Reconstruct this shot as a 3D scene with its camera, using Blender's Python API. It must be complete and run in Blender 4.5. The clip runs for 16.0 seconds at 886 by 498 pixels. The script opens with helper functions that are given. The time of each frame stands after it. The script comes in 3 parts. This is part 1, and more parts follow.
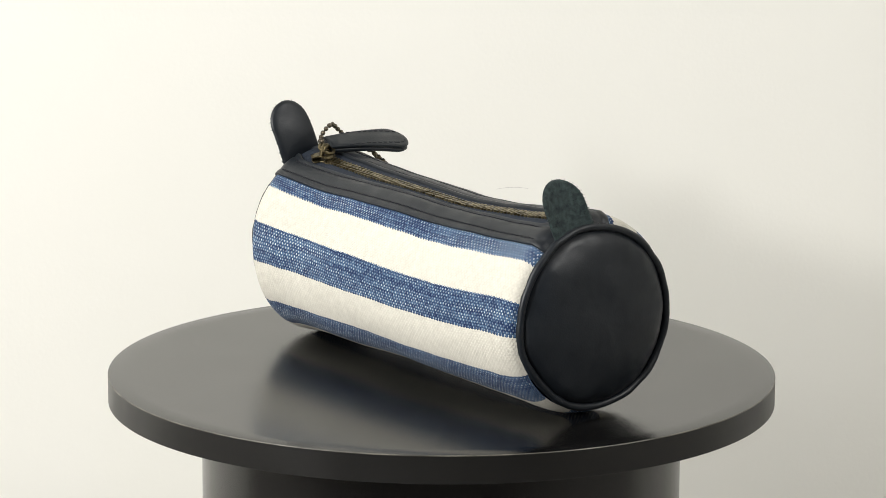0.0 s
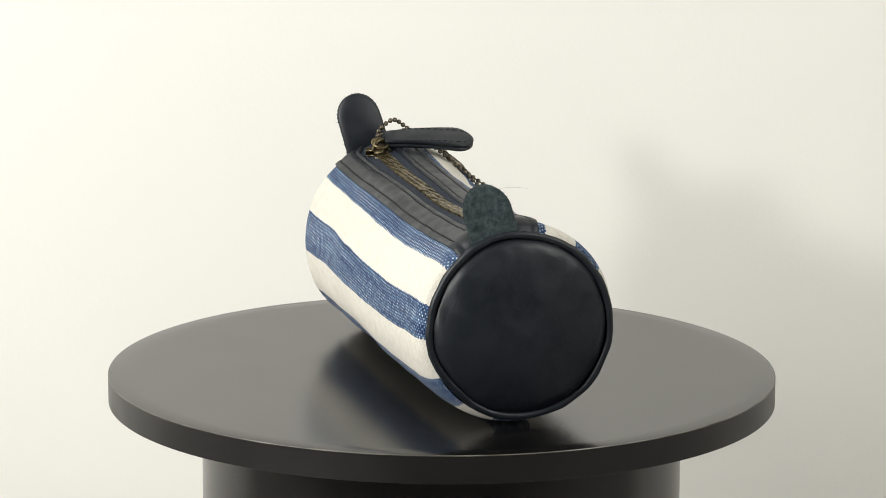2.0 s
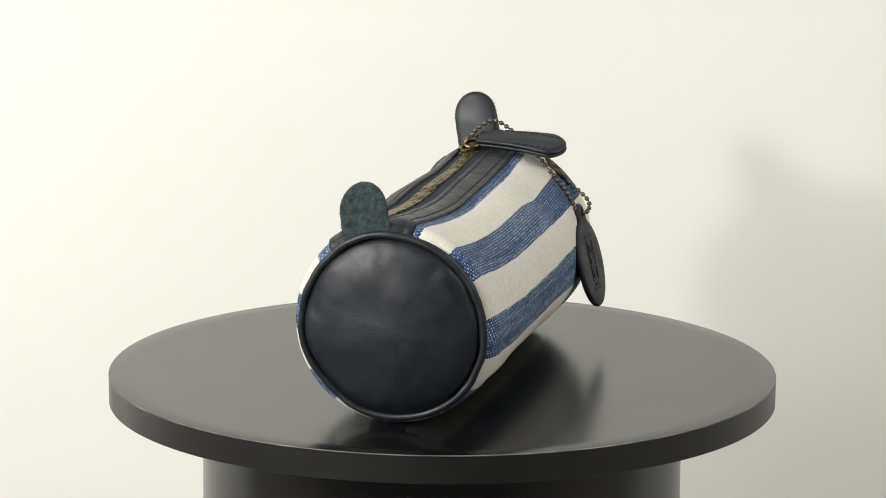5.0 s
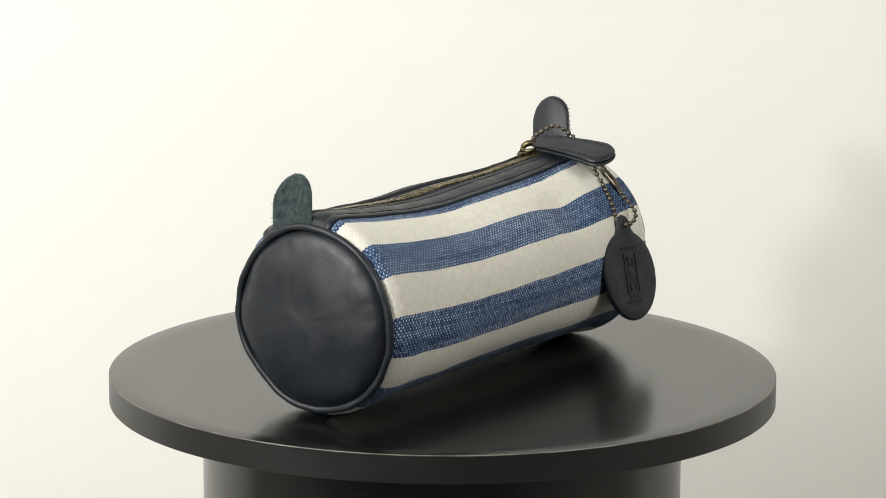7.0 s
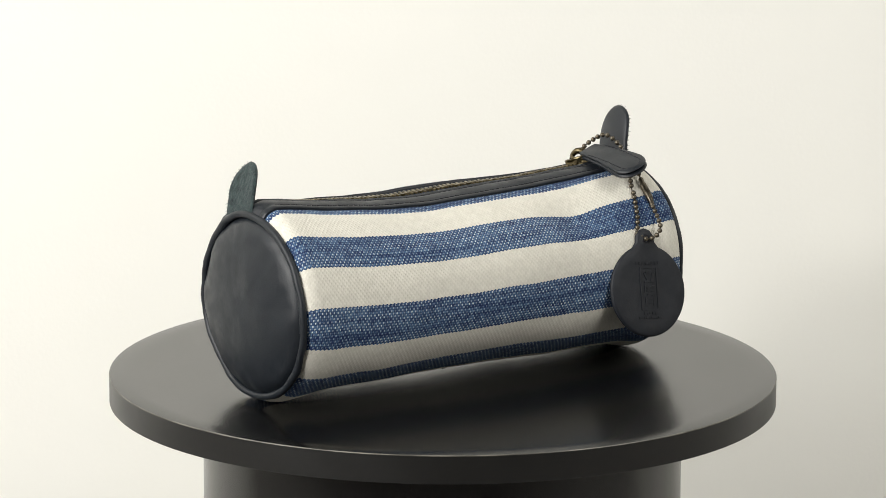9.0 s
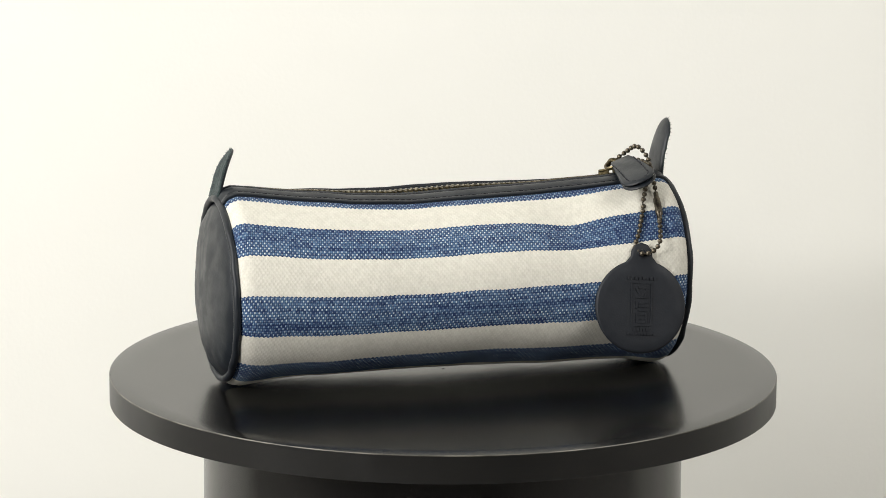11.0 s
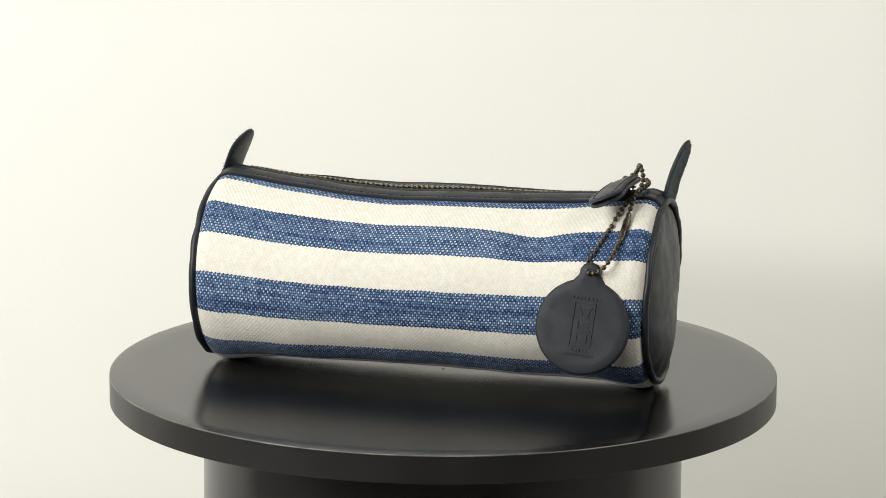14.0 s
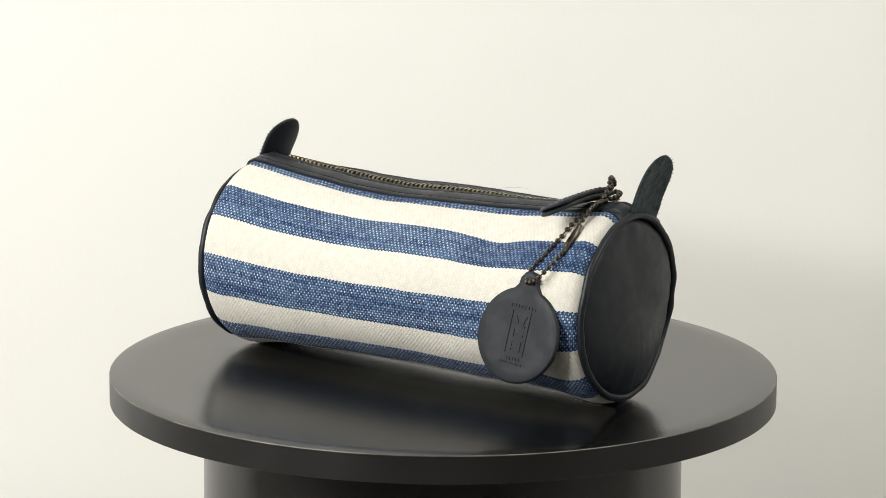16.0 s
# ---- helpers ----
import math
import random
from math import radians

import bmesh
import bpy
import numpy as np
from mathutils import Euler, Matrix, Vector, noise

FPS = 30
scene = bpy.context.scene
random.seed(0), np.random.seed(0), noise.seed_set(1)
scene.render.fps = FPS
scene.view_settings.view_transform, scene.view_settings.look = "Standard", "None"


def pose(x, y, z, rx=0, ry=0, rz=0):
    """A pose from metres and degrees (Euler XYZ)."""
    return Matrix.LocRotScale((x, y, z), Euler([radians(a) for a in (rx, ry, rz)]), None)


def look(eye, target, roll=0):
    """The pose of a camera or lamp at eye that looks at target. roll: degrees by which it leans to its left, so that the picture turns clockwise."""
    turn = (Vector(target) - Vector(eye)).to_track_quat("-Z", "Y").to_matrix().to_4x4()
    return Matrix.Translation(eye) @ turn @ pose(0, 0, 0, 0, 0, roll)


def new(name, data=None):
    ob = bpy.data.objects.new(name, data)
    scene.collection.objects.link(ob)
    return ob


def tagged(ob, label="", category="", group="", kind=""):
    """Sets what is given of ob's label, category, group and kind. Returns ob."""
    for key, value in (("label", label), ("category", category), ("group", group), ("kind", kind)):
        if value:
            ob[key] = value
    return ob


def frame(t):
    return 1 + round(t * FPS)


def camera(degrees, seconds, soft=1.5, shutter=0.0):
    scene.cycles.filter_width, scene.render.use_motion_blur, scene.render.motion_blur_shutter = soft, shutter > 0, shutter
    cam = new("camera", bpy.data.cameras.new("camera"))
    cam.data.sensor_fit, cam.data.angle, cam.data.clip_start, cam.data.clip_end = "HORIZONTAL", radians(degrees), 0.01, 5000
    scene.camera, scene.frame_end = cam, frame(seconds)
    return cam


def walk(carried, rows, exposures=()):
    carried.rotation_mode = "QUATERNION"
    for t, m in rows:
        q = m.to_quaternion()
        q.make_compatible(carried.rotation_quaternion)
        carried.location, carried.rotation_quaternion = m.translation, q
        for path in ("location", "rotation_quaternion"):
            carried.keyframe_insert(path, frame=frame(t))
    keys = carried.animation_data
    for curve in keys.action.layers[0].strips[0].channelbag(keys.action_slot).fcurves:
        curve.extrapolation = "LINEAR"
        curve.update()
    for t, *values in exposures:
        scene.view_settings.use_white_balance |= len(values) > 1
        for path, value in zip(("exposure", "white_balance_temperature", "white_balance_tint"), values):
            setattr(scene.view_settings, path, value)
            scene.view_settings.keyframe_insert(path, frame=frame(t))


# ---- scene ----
import itertools

# ---- camera ----
cam = camera(13.309, 16.0, soft=0.7)
EYE = Matrix.Translation((0, -1.6631, 0.4094)) @ pose(0, 0, 0, 90 - 12.024, 0, 0) @ pose(0, 0, 0, 0, 0, 0.33)
walk(cam, [(0, EYE), (16, EYE)], exposures=[(0, 0.01), (4, 0.02), (8, 0.07), (12, 0.02), (16, 0.0)])

# ---- light ----
world = bpy.data.worlds.new("room_air")
scene.world = world
world.use_nodes = True
world.node_tree.nodes["Background"].inputs[0].default_value = (0.95, 0.97, 1.0, 1)
world.node_tree.nodes["Background"].inputs[1].default_value = 0.05


def area_lamp(name, eye, target, size, watts, colour):
    data = bpy.data.lights.new(name, "AREA")
    data.shape, data.size, data.energy, data.color = "DISK", size, watts, colour
    lamp = new(name, data)
    lamp.matrix_world = look(eye, target)
    return lamp


area_lamp("key_lamp", (-0.66, -0.80, 0.37), (0.1, 0.1, 0.06), 0.12, 4.7, (1.0, 0.975, 0.95))
# unseen fill added on the left, no window there; brightens the left wall
area_lamp("left_fill", (-1.14, -0.70, 0.84), (-0.20, 0.1, -0.04), 1.1, 24.2, (1.0, 0.985, 0.95))
# unseen fill added on the right; lifts the canvas turned that way
area_lamp("right_fill", (1.25, -0.78, 1.10), (0.0, -0.05, 0.04), 0.7, 13.0, (1.0, 0.985, 0.95))


# ---- materials ----
class Nodes:
    """A node material, with short calls to add and join its nodes."""

    def __init__(self, name):
        self.mat = bpy.data.materials.new(name)
        self.mat.use_nodes = True
        self.tree = self.mat.node_tree
        self.bsdf = self.tree.nodes["Principled BSDF"]

    def add(self, kind, **values):
        node = self.tree.nodes.new(kind)
        for key, value in values.items():
            setattr(node, key, value)
        return node

    def put(self, socket, value):
        if isinstance(value, bpy.types.NodeSocket):
            self.tree.links.new(value, socket)
        else:
            socket.default_value = value

    def math(self, op, a, b=0.0, c=0.0):
        node = self.add("ShaderNodeMath", operation=op)
        for i, v in enumerate((a, b, c)):
            self.put(node.inputs[i], v)
        return node.outputs[0]

    def noise(self, vector, scale, detail=3.0, rough=0.55):
        node = self.add("ShaderNodeTexNoise")
        self.put(node.inputs["Vector"], vector)
        node.inputs["Scale"].default_value = scale
        node.inputs["Detail"].default_value = detail
        node.inputs["Roughness"].default_value = rough
        return node.outputs["Fac"]

    def mix(self, fac, a, b):
        node = self.add("ShaderNodeMix", data_type="RGBA")
        self.put(node.inputs[0], fac)
        self.put(node.inputs[6], a)
        self.put(node.inputs[7], b)
        return node.outputs[2]

    def ramp(self, fac, lo, hi, to_lo=0.0, to_hi=1.0):
        node = self.add("ShaderNodeMapRange", interpolation_type="SMOOTHSTEP")
        self.put(node.inputs[0], fac)
        for i, v in enumerate((lo, hi, to_lo, to_hi)):
            node.inputs[i + 1].default_value = v
        return node.outputs[0]

    def bump(self, height, distance, strength=1.0):
        node = self.add("ShaderNodeBump")
        node.inputs["Strength"].default_value = strength
        node.inputs["Distance"].default_value = distance
        self.put(node.inputs["Height"], height)
        self.put(self.bsdf.inputs["Normal"], node.outputs[0])

    def coords(self, kind="Object"):
        return self.add("ShaderNodeTexCoord").outputs[kind]

    def set(self, **values):
        for key, value in values.items():
            self.put(self.bsdf.inputs[key.replace("_", " ")], value)
        return self.mat


def rgb(r, g, b):
    return (r, g, b, 1.0)


def wall_material():
    n = Nodes("wall_paint")
    co = n.coords()
    fine, broad = n.noise(co, 420, 4), n.noise(co, 3.0, 3)
    n.bump(fine, 0.0004, 0.25)
    colour = n.mix(n.ramp(broad, 0.3, 0.7), rgb(0.845, 0.84, 0.785), rgb(0.865, 0.86, 0.81))
    return n.set(Base_Color=colour, Roughness=0.75)


def floor_material():
    n = Nodes("floor_paint")
    co = n.coords()
    colour = n.mix(n.ramp(n.noise(co, 5, 4), 0.3, 0.7), rgb(0.48, 0.465, 0.44), rgb(0.54, 0.52, 0.495))
    return n.set(Base_Color=colour, Roughness=0.6)


def laminate_material():
    n = Nodes("black_laminate")
    co = n.coords()
    fine, smudge = n.noise(co, 900, 3), n.noise(co, 28, 4)
    n.bump(fine, 0.00005, 0.06)
    rough = n.ramp(smudge, 0.3, 0.7, 0.205, 0.225)
    colour = n.mix(smudge, rgb(0.0022, 0.0022, 0.0022), rgb(0.0042, 0.0039, 0.0036))
    return n.set(Base_Color=colour, Roughness=rough, Specular_IOR_Level=0.60)


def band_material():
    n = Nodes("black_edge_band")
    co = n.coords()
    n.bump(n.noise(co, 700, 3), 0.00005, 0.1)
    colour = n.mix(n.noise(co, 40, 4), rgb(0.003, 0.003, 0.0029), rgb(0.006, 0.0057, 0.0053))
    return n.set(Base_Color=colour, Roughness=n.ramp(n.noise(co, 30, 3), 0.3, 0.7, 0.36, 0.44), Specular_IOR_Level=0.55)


def edge_material():
    n = Nodes("laminate_edge_highlight")
    co = n.coords()
    # pale tone paints the highlight that runs along the bevel
    colour = n.mix(n.ramp(n.noise(co, 60, 4), 0.35, 0.7), rgb(0.05, 0.046, 0.038), rgb(0.16, 0.15, 0.125))
    return n.set(Base_Color=colour, Roughness=0.4)


def leather_material(name, dark, light, rough, grain):
    n = Nodes(name)
    co = n.coords()
    pebble = n.add("ShaderNodeTexVoronoi", feature="SMOOTH_F1")
    n.put(pebble.inputs["Vector"], co)
    pebble.inputs["Scale"].default_value = 1500
    crease = n.noise(co, 95, 5, 0.6)
    height = n.math("ADD", n.math("MULTIPLY", pebble.outputs[0], 0.5), n.math("MULTIPLY", crease, 0.5))
    n.bump(height, grain, 0.36)
    tone = n.ramp(n.noise(co, 110, 6, 0.7), 0.25, 0.78)
    colour = n.mix(tone, dark, light)
    return n.set(Base_Color=colour, Roughness=n.ramp(n.noise(co, 140, 3), 0.3, 0.7, rough - 0.05, rough + 0.07), Specular_IOR_Level=0.40)


def suede_material():
    n = Nodes("suede")
    co = n.coords()
    clump, fibre = n.noise(co, 400, 5, 0.7), n.noise(co, 1500, 3)
    n.bump(n.math("ADD", clump, n.math("MULTIPLY", fibre, 0.4)), 0.0010, 0.8)
    colour = n.mix(n.ramp(clump, 0.26, 0.74), rgb(0.011, 0.018, 0.021), rgb(0.048, 0.069, 0.067))
    return n.set(Base_Color=colour, Roughness=0.95, Specular_IOR_Level=0.15, Sheen_Weight=0.15)


ROUND = 2 * math.pi * 0.041          # girth of the case
BANDS = (25, 30, 51, 72, 97, 120.3, 141, 163, 185, 208, 230, 253, 278, 299.5, 323, 336)   # blue starts and ends, degrees from the zip


def canvas_material():
    """Plain-woven cotton: cream threads round the case, cream or indigo threads along it."""
    n = Nodes("striped_canvas")
    uv = n.add("ShaderNodeSeparateXYZ")
    n.put(uv.inputs[0], n.coords("UV"))
    s, v = uv.outputs[0], uv.outputs[1]
    wobble = n.noise(n.coords("UV"), 60, 2)
    s2 = n.math("ADD", s, n.math("MULTIPLY", n.math("SUBTRACT", wobble, 0.5), 0.0010))
    across = n.math("MULTIPLY", v, math.pi / 0.00095)
    along = n.math("MULTIPLY", s2, math.pi / 0.00118)
    weave = n.math("MULTIPLY", n.math("SINE", n.math("ADD", across, n.math("MULTIPLY", along, 0.16))), n.math("SINE", along))
    dot = n.ramp(weave, -0.30, -0.66)                       # cream thread round the case lies on top
    gap = n.ramp(n.math("ABSOLUTE", weave), 0.34, 0.04)     # the dip between two threads, its shade painted into the colours below
    # each crossing of threads has its own tone
    cell = n.add("ShaderNodeCombineXYZ")
    n.put(cell.inputs[0], n.math("FLOOR", n.math("DIVIDE", across, math.pi)))
    n.put(cell.inputs[1], n.math("FLOOR", n.math("DIVIDE", along, math.pi)))
    chance = n.add("ShaderNodeTexWhiteNoise", noise_dimensions="2D")
    n.put(chance.inputs["Vector"], cell.outputs[0])
    lot = chance.outputs["Value"]
    # band mask with toothed edges
    tooth = n.math("MULTIPLY", n.math("SINE", n.math("MULTIPLY", v, 2 * math.pi / 0.00190)), 0.00023)
    ramp = n.add("ShaderNodeValToRGB")
    ramp.color_ramp.interpolation = "CONSTANT"
    while len(ramp.color_ramp.elements) > 1:
        ramp.color_ramp.elements.remove(ramp.color_ramp.elements[-1])
    ramp.color_ramp.elements[0].color = rgb(0, 0, 0)
    for i, edge in enumerate(BANDS):
        ramp.color_ramp.elements.new(edge / 360).color = rgb(1, 1, 1) if i % 2 == 0 else rgb(0, 0, 0)
    n.put(ramp.inputs[0], n.math("DIVIDE", n.math("ADD", s2, tooth), ROUND))
    band = ramp.outputs[0]
    # heathered indigo: each thread has its own tone, which drifts along it
    stretch = n.add("ShaderNodeCombineXYZ")
    n.put(stretch.inputs[0], n.math("MULTIPLY", s, 1.0))
    n.put(stretch.inputs[1], n.math("MULTIPLY", v, 0.05))
    thread = n.noise(stretch.outputs[0], 620, 3, 0.6)
    patch = n.noise(n.coords("UV"), 480, 3, 0.65)
    streak = n.noise(stretch.outputs[0], 240, 2, 0.5)
    mixed = n.math("ADD", n.math("MULTIPLY", thread, 0.46), n.math("ADD", n.math("MULTIPLY", patch, 0.24), n.math("MULTIPLY", streak, 0.30)))
    tone = n.ramp(n.math("ADD", mixed, n.math("MULTIPLY", n.math("SUBTRACT", lot, 0.5), 0.16)), 0.36, 0.64)
    indigo = n.mix(tone, rgb(0.012, 0.030, 0.098), rgb(0.084, 0.158, 0.274))
    # shade in the dips, put into the indigo
    indigo = n.mix(n.math("MULTIPLY", gap, 0.62), indigo, rgb(0.007, 0.015, 0.044))
    pale = n.mix(n.ramp(streak, 0.35, 0.65), rgb(0.25, 0.33, 0.43), rgb(0.62, 0.67, 0.70))
    blue = n.mix(n.math("MULTIPLY", dot, n.ramp(lot, 0.05, 0.95, 0.30, 1.0)), indigo, pale)
    cream_tone = n.ramp(n.noise(n.coords("UV"), 300, 4), 0.3, 0.7)
    cream = n.mix(cream_tone, rgb(0.635, 0.615, 0.545), rgb(0.70, 0.68, 0.605))
    # shade in the dips and on the low crossings, put into the cream
    cream = n.mix(n.math("MULTIPLY", gap, n.ramp(lot, 0, 1, 0.10, 0.28)), cream, rgb(0.42, 0.395, 0.33))
    cream = n.mix(n.math("MULTIPLY", n.ramp(weave, 0.1, -0.7), n.ramp(lot, 0, 1, 0.08, 0.32)), cream, rgb(0.47, 0.445, 0.375))
    cream = n.mix(n.math("MULTIPLY", n.ramp(n.noise(n.coords("UV"), 950, 2), 0.74, 0.79), 0.6), cream, rgb(0.16, 0.12, 0.09))
    ridge = n.math("MULTIPLY", n.math("ABSOLUTE", weave), n.math("MULTIPLY_ADD", band, 0.40, 0.14))
    twill = n.math("MULTIPLY", weave, n.math("MULTIPLY_ADD", band, -0.30, 0.22))
    n.bump(n.math("ADD", ridge, n.math("ADD", twill, n.math("MULTIPLY", n.noise(n.coords("UV"), 700, 3), 0.33))), 0.00042, 0.7)
    return n.set(Base_Color=n.mix(band, cream, blue), Roughness=0.9, Specular_IOR_Level=0.2, Sheen_Weight=0.05)


def tape_material():
    n = Nodes("zip_tape")
    co = n.coords()
    rib = n.math("SINE", n.math("MULTIPLY", n.noise(co, 300, 2), 30))
    n.bump(rib, 0.0002, 0.4)
    colour = n.mix(n.noise(co, 500, 3), rgb(0.010, 0.0145, 0.024), rgb(0.026, 0.034, 0.050))
    return n.set(Base_Color=colour, Roughness=0.85, Specular_IOR_Level=0.25)


def brass_material(name, dark, light):
    n = Nodes(name)
    co = n.coords()
    tone = n.ramp(n.noise(co, 330, 4), 0.35, 0.65)
    return n.set(Base_Color=n.mix(tone, dark, light), Metallic=0.9, Roughness=n.ramp(n.noise(co, 600, 3), 0.3, 0.7, 0.28, 0.45))


def thread_material():
    n = Nodes("navy_thread")
    return n.set(Base_Color=n.mix(n.noise(n.coords(), 900, 2), rgb(0.004, 0.005, 0.009), rgb(0.012, 0.013, 0.02)), Roughness=0.7)


def dark_wall_material():
    n = Nodes("unseen_wall_dark")
    co = n.coords()
    colour = n.mix(n.ramp(n.noise(co, 4, 4), 0.3, 0.7), rgb(0.075, 0.074, 0.072), rgb(0.095, 0.094, 0.09))
    n.bump(n.noise(co, 400, 3), 0.0004, 0.2)
    return n.set(Base_Color=colour, Roughness=0.8)


def grey_wall_material():
    n = Nodes("grey_paint")
    co = n.coords()
    colour = n.mix(n.ramp(n.noise(co, 4, 4), 0.3, 0.7), rgb(0.50, 0.49, 0.47), rgb(0.56, 0.55, 0.53))
    n.bump(n.noise(co, 400, 3), 0.0004, 0.2)
    return n.set(Base_Color=colour, Roughness=0.8)


DARK, GREY = dark_wall_material(), grey_wall_material()
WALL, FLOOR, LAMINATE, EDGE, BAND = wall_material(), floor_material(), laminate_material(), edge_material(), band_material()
LEATHER = leather_material("navy_leather", rgb(0.0064, 0.0090, 0.0128), rgb(0.0092, 0.0124, 0.0170), 0.44, 0.0002)
TAG_LEATHER = leather_material("tag_leather", rgb(0.0055, 0.0072, 0.0112), rgb(0.0098, 0.0124, 0.0176), 0.60, 0.00018)
SUEDE, CANVAS, TAPE, THREAD = suede_material(), canvas_material(), tape_material(), thread_material()
BRASS = brass_material("antique_brass", rgb(0.045, 0.036, 0.018), rgb(0.19, 0.155, 0.085))
TEETH = brass_material("zip_brass", rgb(0.09, 0.072, 0.036), rgb(0.32, 0.265, 0.155))
BEAD = brass_material("dark_brass", rgb(0.045, 0.038, 0.030), rgb(0.18, 0.155, 0.115))


# ---- mesh helpers ----
CM = 0.01


def part(name, bm, material, parent=None, label="", scale=CM, smooth=True):
    """One mesh object from a bmesh built in centimetres."""
    bmesh.ops.recalc_face_normals(bm, faces=bm.faces)
    mesh = bpy.data.meshes.new(name)
    bm.to_mesh(mesh)
    bm.free()
    mesh.transform(Matrix.Scale(scale, 4))
    mesh.materials.append(material)
    if smooth:
        mesh.polygons.foreach_set("use_smooth", [True] * len(mesh.polygons))
        mesh.set_sharp_from_angle(angle=radians(38))
    ob = new(name, mesh)
    if parent:
        ob.parent = parent
    return tagged(ob, label)


def grid(bm, rows, closed=False):
    """Quads over rows of points; closed joins each row's end to its start."""
    made = [[bm.verts.new(p) for p in row] for row in rows]
    n = len(rows[0])
    for a, b in zip(made, made[1:]):
        for i in range(n if closed else n - 1):
            j = (i + 1) % n
            bm.faces.new((a[i], a[j], b[j], b[i]))
    return made


def box(bm, size, m):
    made = bmesh.ops.create_cube(bm, size=1.0, matrix=m @ Matrix.Diagonal((*size, 1)))
    return made["verts"]


def tube(bm, path, radius, sides=10, closed=False):
    """A round tube along a list of points."""
    pts = [Vector(p) for p in path]
    rows, n, up = [], len(pts), None
    for i, p in enumerate(pts):
        a = pts[(i - 1) % n] if closed or i else p
        b = pts[(i + 1) % n] if closed or i < n - 1 else p
        d = (b - a).normalized()
        if up is None:
            up = d.orthogonal().normalized()
        up = (up - d * up.dot(d)).normalized()
        side = d.cross(up)
        r = radius(i) if callable(radius) else radius
        rows.append([p + r * (math.cos(k) * up + math.sin(k) * side) for k in (2 * math.pi * j / sides for j in range(sides))])
    made = grid(bm, rows, closed=True)
    if closed:
        # join the last ring to the first at the nearest turn
        first, last = made[0], made[-1]
        shift = min(range(sides), key=lambda k: (first[k].co - last[0].co).length)
        for i in range(sides):
            j = (i + 1) % sides
            bm.faces.new((last[i], last[j], first[(j + shift) % sides], first[(i + shift) % sides]))
    else:
        bm.faces.new(made[0])
        bm.faces.new(made[-1][::-1])


def capsule_outline(half, length, n=14, root=None):
    """A strip from b = 0 to length, its far end round; root: half its width at b = 0."""
    root = root or half
    pts = [(root * (1 - k) + half * k, (length - half) * k) for k in (i / 8 for i in range(9))]
    pts += [(half * math.cos(a), length - half + half * math.sin(a)) for a in (math.pi * i / n for i in range(1, n))]
    pts += [(-x, y) for x, y in reversed(pts[:9])]
    return pts


def slab(bm, outline, thick, edge, place, centre, sides="both"):
    """A plate with rounded edges over a convex outline, set by place(a, b, height). sides: both, top or bottom half."""
    rings = []
    inset = ((1.0, 0.0), (0.985, 0.35), (0.95, 0.8), (0.90, 1.0), (0.72, 1.0), (0.52, 1.0), (0.30, 1.0), (0.1, 1.0))
    ca, cb = centre

    def ring(k, h):
        shrink = 1 - (1 - k) * edge if k >= 0.9 else k * (1 - 0.1 * edge) / 0.9
        return [place(ca + (a - ca) * shrink, cb + (b - cb) * shrink, h) for a, b in outline]

    top = [ring(k, thick / 2 * h) for k, h in inset]
    low = [ring(k, -thick / 2 * h) for k, h in inset[1:]]
    if sides == "both":
        rings = low[::-1] + top
    elif sides == "top":
        rings = top
    else:
        rings = low[::-1] + [top[0]]
    made = grid(bm, rings, closed=True)
    if sides != "top":
        bm.faces.new(made[0][::-1])
    if sides != "bottom":
        bm.faces.new(made[-1])


def disc_profile(bm, profile, sides=160):
    """A body turned round z from (radius, height) pairs; ends with radius 0 close it."""
    rows = []
    for r, z in profile:
        rows.append([(max(r, 1e-4) * math.cos(a), max(r, 1e-4) * math.sin(a), z) for a in (2 * math.pi * i / sides for i in range(sides))])
    made = grid(bm, rows, closed=True)
    bm.faces.new(made[0])
    bm.faces.new(made[-1][::-1])


# ---- the room ----
def slab_box(name, x0, x1, y0, y1, z0, z1, material, label):
    bm = bmesh.new()
    box(bm, (x1 - x0, y1 - y0, z1 - z0), Matrix.Translation(((x0 + x1) / 2, (y0 + y1) / 2, (z0 + z1) / 2)))
    bmesh.ops.bevel(bm, geom=bm.edges[:], offset=0.003, segments=1, affect="EDGES")
    return tagged(part(name, bm, material, scale=1.0, smooth=False), label, "wall" if "wall" in name else name, kind="structure")


WALL_Y = 0.31
slab_box("wall_north", -1.9, 1.9, WALL_Y, WALL_Y + 0.1, -0.75, 1.75, WALL, "plain off-white painted wall behind the stand")
# unseen surfaces close the room; their greys steer bounce light and dark reflections
slab_box("wall_south", -1.9, 1.9, -2.9, -2.8, -0.75, 1.75, DARK, "plain unseen wall, dark grey to keep reflections dark")
slab_box("wall_west", -2.0, -1.9, -2.9, WALL_Y + 0.1, -0.75, 1.75, GREY, "plain unseen wall, pale grey to bounce light")
slab_box("wall_east", 1.9, 2.0, -2.9, WALL_Y + 0.1, -0.75, 1.75, GREY, "plain unseen wall, pale grey to bounce light")
slab_box("floor", -2.0, 2.0, -2.9, WALL_Y + 0.1, -0.85, -0.75, FLOOR, "plain unseen floor, grey to bounce light")
slab_box("ceiling", -2.0, 2.0, -2.9, WALL_Y + 0.1, 1.75, 1.85, GREY, "plain unseen ceiling, pale grey to bounce light")


